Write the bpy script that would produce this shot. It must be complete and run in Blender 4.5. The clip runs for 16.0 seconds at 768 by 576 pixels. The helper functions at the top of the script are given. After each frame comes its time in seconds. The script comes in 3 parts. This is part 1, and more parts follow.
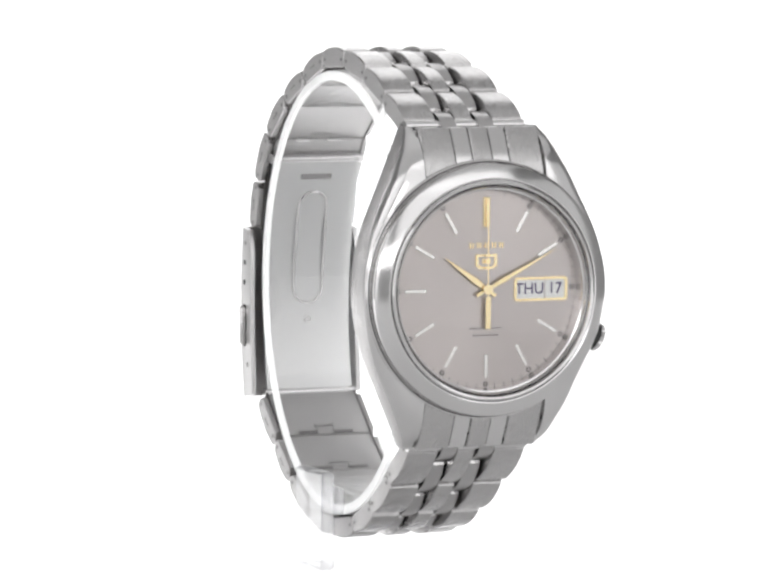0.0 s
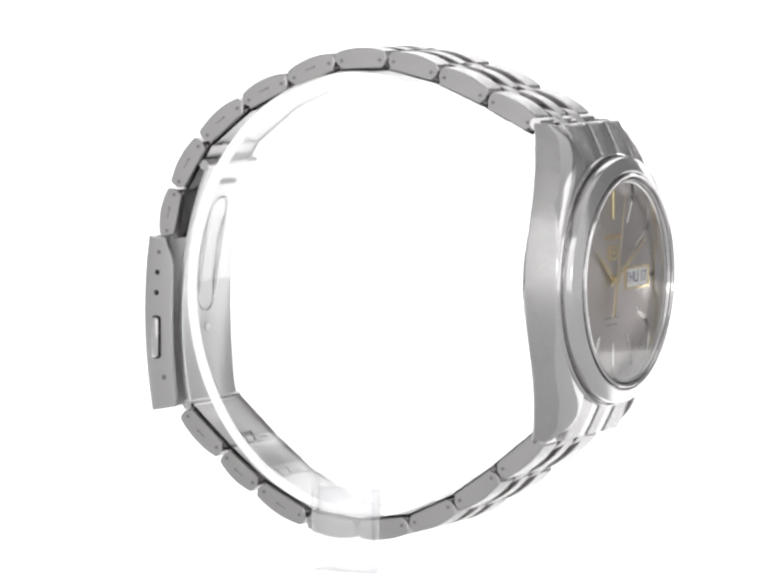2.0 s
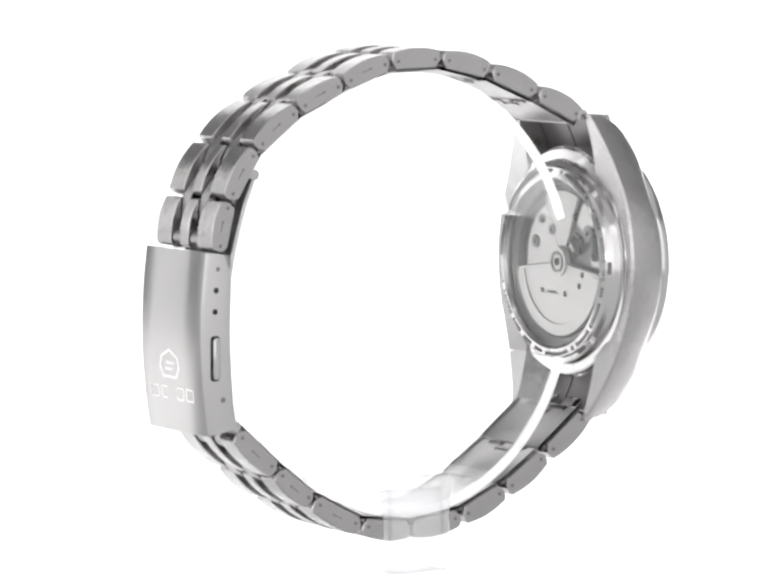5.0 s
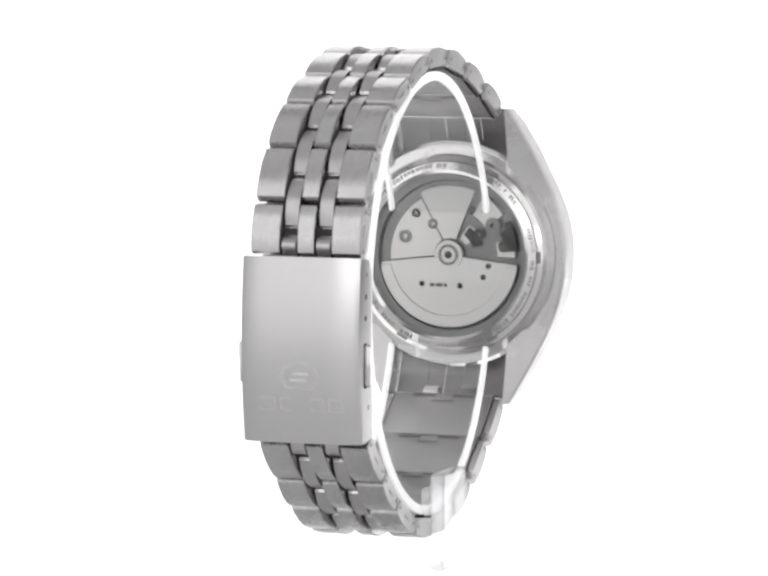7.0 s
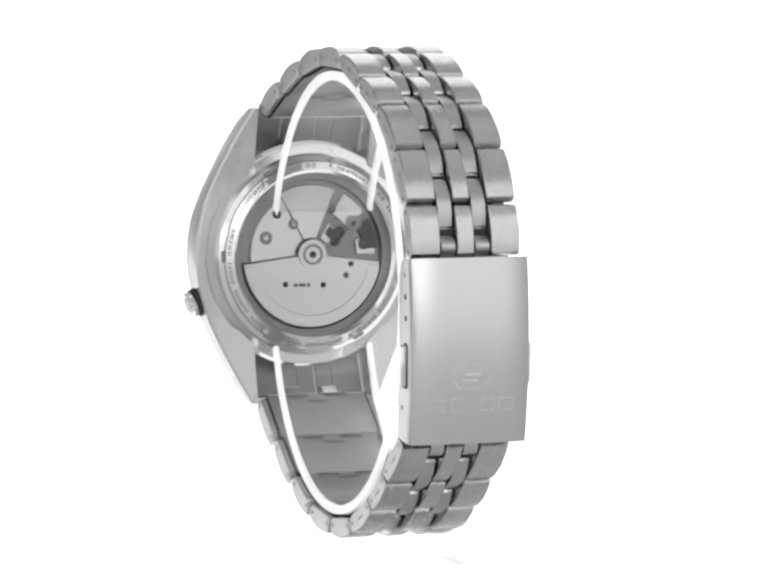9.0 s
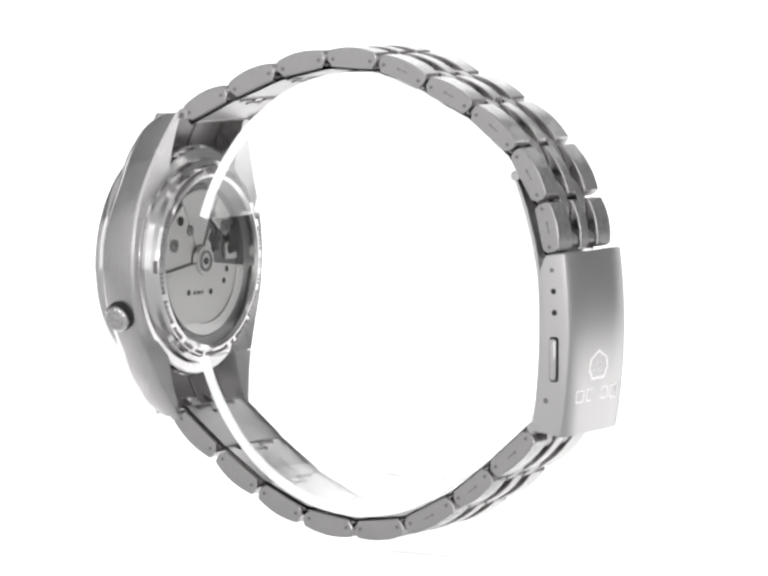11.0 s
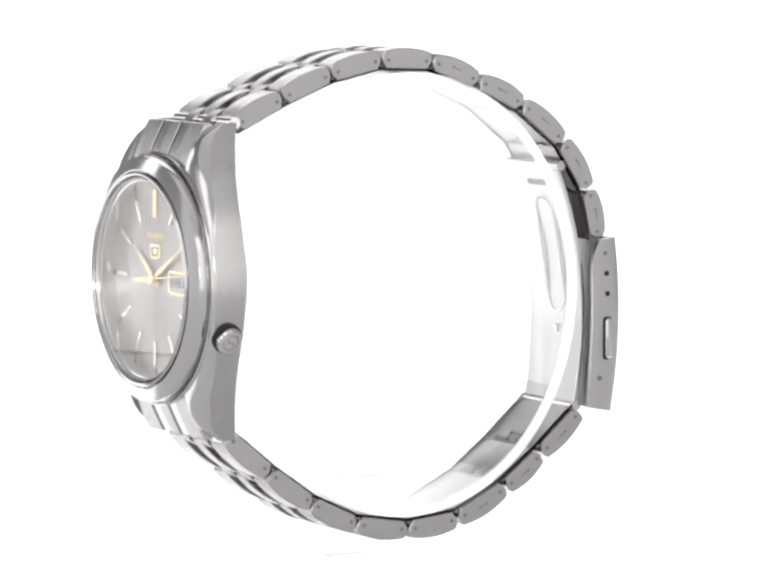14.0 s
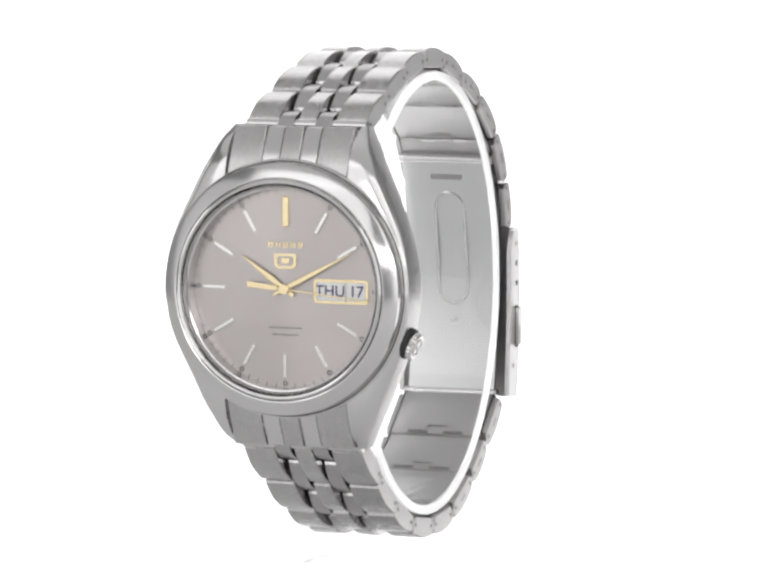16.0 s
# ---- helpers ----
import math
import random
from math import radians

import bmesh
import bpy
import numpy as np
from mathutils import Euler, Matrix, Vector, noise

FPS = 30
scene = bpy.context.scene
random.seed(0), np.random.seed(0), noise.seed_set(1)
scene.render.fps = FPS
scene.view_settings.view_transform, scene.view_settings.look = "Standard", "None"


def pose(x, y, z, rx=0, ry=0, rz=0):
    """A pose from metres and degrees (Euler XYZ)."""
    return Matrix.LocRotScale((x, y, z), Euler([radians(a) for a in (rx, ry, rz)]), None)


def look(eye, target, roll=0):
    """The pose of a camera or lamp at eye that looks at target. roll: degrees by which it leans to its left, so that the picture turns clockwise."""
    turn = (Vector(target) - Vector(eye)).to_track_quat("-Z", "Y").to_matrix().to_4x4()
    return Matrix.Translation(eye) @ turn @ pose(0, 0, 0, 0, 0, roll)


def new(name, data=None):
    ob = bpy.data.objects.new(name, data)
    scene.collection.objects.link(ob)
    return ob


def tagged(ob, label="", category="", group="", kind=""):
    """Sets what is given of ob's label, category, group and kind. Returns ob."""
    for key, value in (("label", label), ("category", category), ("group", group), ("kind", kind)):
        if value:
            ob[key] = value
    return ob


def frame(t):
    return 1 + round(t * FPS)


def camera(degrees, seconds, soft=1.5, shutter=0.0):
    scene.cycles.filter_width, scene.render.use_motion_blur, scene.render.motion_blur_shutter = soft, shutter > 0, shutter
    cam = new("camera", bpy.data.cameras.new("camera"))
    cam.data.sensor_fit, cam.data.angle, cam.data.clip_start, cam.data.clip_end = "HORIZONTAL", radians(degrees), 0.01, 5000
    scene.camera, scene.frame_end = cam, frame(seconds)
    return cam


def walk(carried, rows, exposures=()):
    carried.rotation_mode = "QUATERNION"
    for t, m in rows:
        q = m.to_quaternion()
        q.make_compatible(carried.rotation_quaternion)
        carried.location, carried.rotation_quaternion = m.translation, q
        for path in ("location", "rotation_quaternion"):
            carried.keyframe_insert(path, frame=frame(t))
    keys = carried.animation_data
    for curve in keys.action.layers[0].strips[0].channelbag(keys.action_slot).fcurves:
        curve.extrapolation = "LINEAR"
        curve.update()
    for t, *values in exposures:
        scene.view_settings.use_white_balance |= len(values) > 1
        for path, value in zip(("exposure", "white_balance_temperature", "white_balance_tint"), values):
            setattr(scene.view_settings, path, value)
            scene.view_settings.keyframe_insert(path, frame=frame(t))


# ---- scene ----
# The watch hangs on a clear stand that turns before a still camera. Lengths of the watch are in millimetres.
MM = 0.001
SECONDS = 16.0
cam = camera(9.70, SECONDS, soft=2.8)
EYE = look((0.00018, -0.6577, 0.05477), (0.00018, 0.0, 0.0), 0.20)
walk(cam, [(0.0, EYE), (SECONDS, EYE)])

# ---- light: a dim room, a glowing white sweep behind, softboxes above and at the sides ----
world = bpy.data.worlds.new("studio_air")
world.use_nodes = True
world.node_tree.nodes["Background"].inputs[0].default_value = (0.5, 0.5, 0.5, 1)
world.node_tree.nodes["Background"].inputs[1].default_value = 0.26
scene.world = world


def softbox(name, eye, target, width, height, watts, tint=(1.0, 1.0, 1.0)):
    data = bpy.data.lights.new(name, "AREA")
    data.shape, data.size, data.size_y, data.energy, data.color = "RECTANGLE", width, height, watts, tint
    ob = new(name, data)
    ob.matrix_world = look(eye, target)
    return ob


softbox("softbox_above", (0.0, -0.25, 0.95), (0, 0, 0), 2.00, 1.60, 3.6)
softbox("softbox_front", (-0.64, -1.05, 0.32), (0, 0, 0), 1.25, 1.25, 5.0)
softbox("softbox_front", (0.64, -1.05, 0.32), (0, 0, 0), 1.25, 1.25, 5.0)
softbox("softbox_side", (-1.22, -0.44, 0.20), (0, 0, 0), 0.85, 1.10, 1.15)
softbox("softbox_side", (1.22, -0.44, 0.20), (0, 0, 0), 0.85, 1.10, 1.15)
softbox("strip_light", (0.0, -0.92, 0.16), (0, 0, 0), 0.90, 0.12, 0.85)
softbox("rim_light", (-0.87, 0.50, 0.06), (0, 0, 0), 0.20, 0.90, 0.85)
softbox("rim_light", (0.56, 0.83, 0.06), (0, 0, 0), 0.15, 0.90, 0.80)


# ---- materials ----
def material(name, colour, rough=0.5, metal=0.0):
    m = bpy.data.materials.new(name)
    m.use_nodes = True
    b = m.node_tree.nodes["Principled BSDF"]
    b.inputs["Base Color"].default_value = (*colour, 1)
    b.inputs["Roughness"].default_value = rough
    b.inputs["Metallic"].default_value = metal
    return m


def node(m, kind, **inputs):
    n = m.node_tree.nodes.new(kind)
    for key, value in inputs.items():
        n.inputs[key.replace("_", " ")].default_value = value
    return n


def steel(name, colour, rough, grain=(1, 1, 1), relief=0.0, spread=0.08, metal=1.0):
    """Steel with a brushed grain: noise stretched along one axis drives roughness and a fine relief; broad smudges vary it again."""
    m = material(name, colour, rough, metal)
    link, b = m.node_tree.links.new, m.node_tree.nodes["Principled BSDF"]
    coord = node(m, "ShaderNodeTexCoord")
    maps = node(m, "ShaderNodeMapping", Scale=[g * 1000 for g in grain])
    link(coord.outputs["Object"], maps.inputs["Vector"])
    fine = node(m, "ShaderNodeTexNoise", Scale=1.0, Detail=3.0, Roughness=0.6)
    link(maps.outputs["Vector"], fine.inputs["Vector"])
    broad = node(m, "ShaderNodeTexNoise", Scale=220.0, Detail=3.0)
    link(coord.outputs["Object"], broad.inputs["Vector"])
    both = node(m, "ShaderNodeMath")
    both.operation = "ADD"
    link(fine.outputs["Fac"], both.inputs[0])
    link(broad.outputs["Fac"], both.inputs[1])
    ranged = node(m, "ShaderNodeMapRange", From_Min=0.6, From_Max=1.4, To_Min=max(0.02, rough - spread), To_Max=rough + spread)
    link(both.outputs[0], ranged.inputs["Value"])
    link(ranged.outputs["Result"], b.inputs["Roughness"])
    if relief:
        bump = node(m, "ShaderNodeBump", Strength=relief, Distance=0.00004)
        link(fine.outputs["Fac"], bump.inputs["Height"])
        link(bump.outputs["Normal"], b.inputs["Normal"])
    return m


def clear_pane(name, tint=(1, 1, 1), head_on=0.04, haze=0.0, milk=0.92):
    """A thin pane: clear straight through, with a mirror gloss that grows towards grazing."""
    m = bpy.data.materials.new(name)
    m.use_nodes = True
    nodes, link = m.node_tree.nodes, m.node_tree.links.new
    nodes.remove(nodes["Principled BSDF"])
    clear = node(m, "ShaderNodeBsdfTransparent", Color=(*tint, 1))
    gloss = node(m, "ShaderNodeBsdfGlossy", Color=(1, 1, 1, 1), Roughness=0.02)
    facing = node(m, "ShaderNodeLayerWeight", Blend=0.5)
    power = node(m, "ShaderNodeMath")
    power.operation = "POWER"
    power.inputs[1].default_value = 4.5
    ranged = node(m, "ShaderNodeMapRange", To_Min=head_on, To_Max=1.0)
    mix = node(m, "ShaderNodeMixShader")
    link(facing.outputs["Facing"], power.inputs[0])
    link(power.outputs[0], ranged.inputs["Value"])
    link(ranged.outputs["Result"], mix.inputs[0])
    link(clear.outputs[0], mix.inputs[1])
    link(gloss.outputs[0], mix.inputs[2])
    # haze mixes in white lit from both sides, painted for milky veil and bright edges
    front = node(m, "ShaderNodeBsdfDiffuse", Color=(milk, milk, milk, 1))
    behind = node(m, "ShaderNodeBsdfTranslucent", Color=(milk, milk, milk, 1))
    dull = node(m, "ShaderNodeAddShader")
    link(front.outputs[0], dull.inputs[0])
    link(behind.outputs[0], dull.inputs[1])
    last = node(m, "ShaderNodeMixShader", Fac=haze)
    link(mix.outputs[0], last.inputs[1])
    link(dull.outputs[0], last.inputs[2])
    link(last.outputs[0], nodes["Material Output"].inputs["Surface"])
    return m


def sunray(name, colour, rough):
    """A dial brushed outwards from its centre: streaks that follow the angle round the object's origin."""
    m = material(name, colour, rough, 0.95)
    link, b = m.node_tree.links.new, m.node_tree.nodes["Principled BSDF"]
    coord = node(m, "ShaderNodeTexCoord")
    parts = node(m, "ShaderNodeSeparateXYZ")
    link(coord.outputs["Object"], parts.inputs[0])
    angle = node(m, "ShaderNodeMath")
    angle.operation = "ARCTAN2"
    link(parts.outputs["Z"], angle.inputs[0])
    link(parts.outputs["X"], angle.inputs[1])
    joined = node(m, "ShaderNodeCombineXYZ")
    link(angle.outputs[0], joined.inputs["X"])
    streak = node(m, "ShaderNodeTexNoise", Scale=70.0, Detail=4.0, Roughness=0.7)
    link(joined.outputs[0], streak.inputs["Vector"])
    bump = node(m, "ShaderNodeBump", Strength=0.12, Distance=0.00003)
    link(streak.outputs["Fac"], bump.inputs["Height"])
    link(bump.outputs["Normal"], b.inputs["Normal"])
    ranged = node(m, "ShaderNodeMapRange", To_Min=rough - 0.08, To_Max=rough + 0.10)
    link(streak.outputs["Fac"], ranged.inputs["Value"])
    link(ranged.outputs["Result"], b.inputs["Roughness"])
    tangent = node(m, "ShaderNodeTangent")
    tangent.direction_type, tangent.axis = "RADIAL", "Y"
    b.inputs["Anisotropic"].default_value = 0.65
    link(tangent.outputs[0], b.inputs["Tangent"])
    return m


POLISHED = steel("polished_steel", (0.66, 0.65, 0.65), 0.10, spread=0.03)
BEZEL_STEEL = steel("satin_polished_steel", (0.68, 0.67, 0.67), 0.14, spread=0.04)
BRUSHED = steel("brushed_steel", (0.54, 0.53, 0.53), 0.30, (14, 14, 0.5), 0.25)
FLANK_BRUSHED = steel("upright_brushed_steel", (0.54, 0.53, 0.53), 0.30, (14, 14, 0.35), 0.3, spread=0.1)
LINK_STEEL = steel("link_steel", (0.53, 0.52, 0.52), 0.27, (14, 2, 0.6), 0.22, spread=0.12)
# coarser link steel, its colour lowered to tone down the light on the flanks
FLANK_STEEL = steel("coarse_darkened_steel", (0.47, 0.46, 0.46), 0.36, (2, 2, 14), 0.5, spread=0.14)
LINK_BRIGHT = steel("bright_link_steel", (0.66, 0.65, 0.65), 0.14, (8, 2, 0.8), 0.1, spread=0.04)
CLASP_STEEL = steel("satin_clasp_steel", (0.57, 0.56, 0.56), 0.30, (14, 14, 0.4), 0.1, spread=0.03)
BLADE_STEEL = steel("pressed_blade_steel", (0.68, 0.68, 0.68), 0.34, (0.4, 0.4, 0.1), spread=0.015)
# near-black, for small dark parts and for painted shade in gaps
DARK = material("dark_parts_and_shade", (0.02, 0.02, 0.02), 0.6)
DIAL = sunray("sunray_taupe_dial", (0.50, 0.46, 0.447), 0.31)
GOLD = steel("gold_plate", (0.86, 0.72, 0.44), 0.18, spread=0.05)
SILVER = steel("silver_baton", (0.78, 0.77, 0.75), 0.15, spread=0.05)
PAPER = material("white_calendar_disc", (0.78, 0.78, 0.77), 0.6)
INK = material("violet_black_print", (0.05, 0.03, 0.12), 0.6)
PRINT = material("dark_grey_print", (0.10, 0.09, 0.09), 0.6)
MOVEMENT = steel("movement_plate", (0.24, 0.24, 0.24), 0.35, (3, 3, 3), 0.3)
INNER_STEEL = steel("inner_link_steel", (0.48, 0.47, 0.47), 0.36, (1.2, 1.2, 0.5), 1.0, spread=0.12)
# for small dull parts, and for shade painted under the end links
DULL = steel("dull_and_shaded_steel", (0.26, 0.25, 0.25), 0.42, (6, 2, 1), 0.1)
ROTOR = steel("rotor_plate", (0.70, 0.69, 0.68), 0.36, (10, 3, 0.4), 0.2)
CRYSTAL = clear_pane("watch_crystal", head_on=0.012)
BACK_GLASS = clear_pane("back_glass", (0.97, 0.97, 0.97), 0.02)
CLEAR_SHEET = clear_pane("clear_acrylic_sheet", head_on=0.03, haze=0.025, milk=0.7)
CLEAR_PLATE = clear_pane("clear_acrylic_plate", (0.96, 0.96, 0.965), 0.07, haze=0.19, milk=0.68)
CLEAR_EDGE = clear_pane("whitened_acrylic_edge", head_on=0.06, haze=0.48, milk=0.75)
CLEAR_BEVEL = clear_pane("grey_tint_bevel", (0.78, 0.78, 0.79), 0.06)
WALL = material("grey_wall_paint", (0.72, 0.72, 0.72), 0.8)
TABLE_PALE = material("pale_laminate", (0.82, 0.82, 0.82), 0.5)
FLOOR = material("pale_floor", (0.6, 0.6, 0.6), 0.6)
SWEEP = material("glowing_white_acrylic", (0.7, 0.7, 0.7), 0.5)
# emission added to turn floor and background plain white
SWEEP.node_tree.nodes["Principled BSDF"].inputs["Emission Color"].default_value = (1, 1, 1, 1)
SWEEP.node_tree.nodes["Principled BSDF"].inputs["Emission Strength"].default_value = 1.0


# ---- mesh helpers ----
def finish(name, bm, mat, parent=None, label="", sharp=35, scale=MM):
    """Turn a bmesh (in millimetres) into ONE mesh object under its thing or part."""
    bmesh.ops.scale(bm, vec=(scale, scale, scale), verts=bm.verts)
    bmesh.ops.recalc_face_normals(bm, faces=bm.faces)
    me = bpy.data.meshes.new(name)
    bm.to_mesh(me)
    bm.free()
    me.materials.append(mat)
    me.shade_smooth()
    me.set_sharp_from_angle(angle=radians(sharp))
    ob = new(name, me)
    if parent:
        ob.parent = parent
    if label:
        tagged(ob, label)
    return ob


part = finish


def loft(rings, caps=True, closed=True, bm=None):
    bm = bm or bmesh.new()
    rows = [[bm.verts.new(p) for p in ring] for ring in rings]
    n = len(rows[0])
    for a, b in zip(rows, rows[1:]):
        for i in range(n if closed else n - 1):
            bm.faces.new((a[i], a[(i + 1) % n], b[(i + 1) % n], b[i]))
    if caps:
        bm.faces.new(rows[0])
        bm.faces.new(rows[-1])
    return bm


def lathe(profile, segments=96, centre=(0, 0), bm=None, closed=True):
    """Turn (radius, y) pairs round the watch's front-to-back axis through centre (x, z)."""
    rings = []
    for k in range(segments):
        a = 2 * math.pi * k / segments
        rings.append([(centre[0] + r * math.sin(a), y, centre[1] + r * math.cos(a)) for r, y in profile])
    rings.append(rings[0])
    bm = bm or bmesh.new()
    rows = [[bm.verts.new(p) for p in ring] for ring in rings[:-1]]
    rows.append(rows[0])
    n = len(profile)
    for a, b in zip(rows, rows[1:]):
        for i in range(n if closed else n - 1):
            bm.faces.new((a[i], a[(i + 1) % n], b[(i + 1) % n], b[i]))
    return bm


def disc(radius, y0, y1, segments=64, centre=(0, 0), bm=None, edge=0.0):
    """A round plate between y0 (front) and y1 (back), its front edge eased."""
    bm = bm or bmesh.new()
    rings = []
    for r, y in ((radius - edge, y0), (radius, y0 + edge), (radius, y1)):
        rings.append([(centre[0] + r * math.sin(2 * math.pi * k / segments), y, centre[1] + r * math.cos(2 * math.pi * k / segments)) for k in range(segments)])
    if not edge:
        rings = rings[1:]
    return loft(rings, bm=bm)


def extrude_y(outline, y0, y1, bm=None):
    return loft([[(x, y0, z) for x, z in outline], [(x, y1, z) for x, z in outline]], bm=bm)


def extrude_x(outline, x0, x1, bm=None):
    return loft([[(x0, y, z) for y, z in outline], [(x1, y, z) for y, z in outline]], bm=bm)


def soften(bm, width, segments=1, angle=30):
    bmesh.ops.recalc_face_normals(bm, faces=bm.faces)
    bm.normal_update()
    edges = [e for e in bm.edges if len(e.link_faces) == 2 and e.calc_face_angle(0) > radians(angle)]
    bmesh.ops.bevel(bm, geom=edges, offset=width, segments=segments, affect="EDGES", clamp_overlap=True)
    return bm


def box(x0, x1, y0, y1, z0, z1, bm=None):
    return extrude_x([(y0, z0), (y1, z0), (y1, z1), (y0, z1)], x0, x1, bm)


def rounded(w, h, r, steps=4, cx=0.0, cz=0.0):
    """A rounded rectangle, w by h, as (x, z) pairs."""
    pts = []
    for k, (sx, sz) in enumerate(((1, 1), (-1, 1), (-1, -1), (1, -1))):
        for i in range(steps + 1):
            a = math.pi / 2 * (k + i / steps)
            pts.append((cx + sx * (w / 2 - r) + r * math.cos(a), cz + sz * (h / 2 - r) + r * math.sin(a)))
    return pts


def smooth(e0, e1, x):
    t = min(1.0, max(0.0, (x - e0) / (e1 - e0)))
    return t * t * (3 - 2 * t)


def wall_box(name, x0, x1, y0, y1, z0, z1, mat):
    ob = finish(name, box(x0, x1, y0, y1, z0, z1), mat, scale=1.0)
    return tagged(ob, kind="structure")


# ---- the studio ----
def studio():
    wall_box("wall_north", -1.7, 1.7, 1.6, 1.7, -0.9, 1.7, WALL)
    wall_box("wall_south", -1.7, 1.7, -2.1, -2.0, -0.9, 1.7, WALL)
    wall_box("wall_east", 1.7, 1.8, -2.1, 1.7, -0.9, 1.7, WALL)
    wall_box("wall_west", -1.8, -1.7, -2.1, 1.7, -0.9, 1.7, WALL)
    wall_box("floor", -1.8, 1.8, -2.1, 1.7, -1.0, -0.9, FLOOR)
    wall_box("ceiling", -1.8, 1.8, -2.1, 1.7, 1.7, 1.8, WALL)
    # unseen table that carries the stand, added pale to brighten the steel's reflections
    table = tagged(wall_box("table", -0.35, 0.35, -0.40, 0.40, TABLE - 0.025, TABLE, TABLE_PALE), "plain pale grey laminate table top", "table")
    for x in (-0.31, 0.31):
        for y in (-0.36, 0.36):
            part("leg", soften(box(x - 0.02, x + 0.02, y - 0.02, y + 0.02, -0.9, TABLE - 0.025), 0.003), TABLE_PALE, table, scale=1.0)
    # one bent sheet: flat under the stand, curving up into the background
    low, thin = TABLE + 0.0016, 0.0015
    line = [(TABLE_FRONT, low)]
    for k in range(13):
        a = radians(90 * k / 12)
        line.append((0.45 + 0.25 * math.sin(a), low + 0.25 * (1 - math.cos(a))))
    line.append((0.70, 0.95))
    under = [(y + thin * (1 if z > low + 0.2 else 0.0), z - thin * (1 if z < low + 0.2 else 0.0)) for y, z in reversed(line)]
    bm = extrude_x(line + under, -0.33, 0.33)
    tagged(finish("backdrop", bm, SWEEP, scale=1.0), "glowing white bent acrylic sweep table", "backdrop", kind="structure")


TABLE, TABLE_FRONT = -0.0450, 0.012
studio()

# ---- the wristwatch ----
CZ = 2.7                      # height of the dial's centre over the turning axis' zero
LUG = 22.4                    # half the length from lug tip to lug tip
FRONT, BACK = -37.4, -32.1    # the middle case's front and back


def half_width(z):
    """Half the case's width at the height z over its centre: a barrel that narrows straight to the lugs."""
    a = abs(z)
    return 18.2 - 0.02 * a * a if a < 11.5 else 15.555 - 0.46 * (a - 11.5) - 0.004 * (a - 11.5) ** 2


def front_y(z):
    s = min(0.985, max(0.0, abs(z) - 14.3) / 7.9)
    return FRONT + 6.2 * (1 - math.sqrt(1 - s * s))


def back_y(z):
    return BACK + 0.0125 * max(0.0, abs(z) - 8.0) ** 2


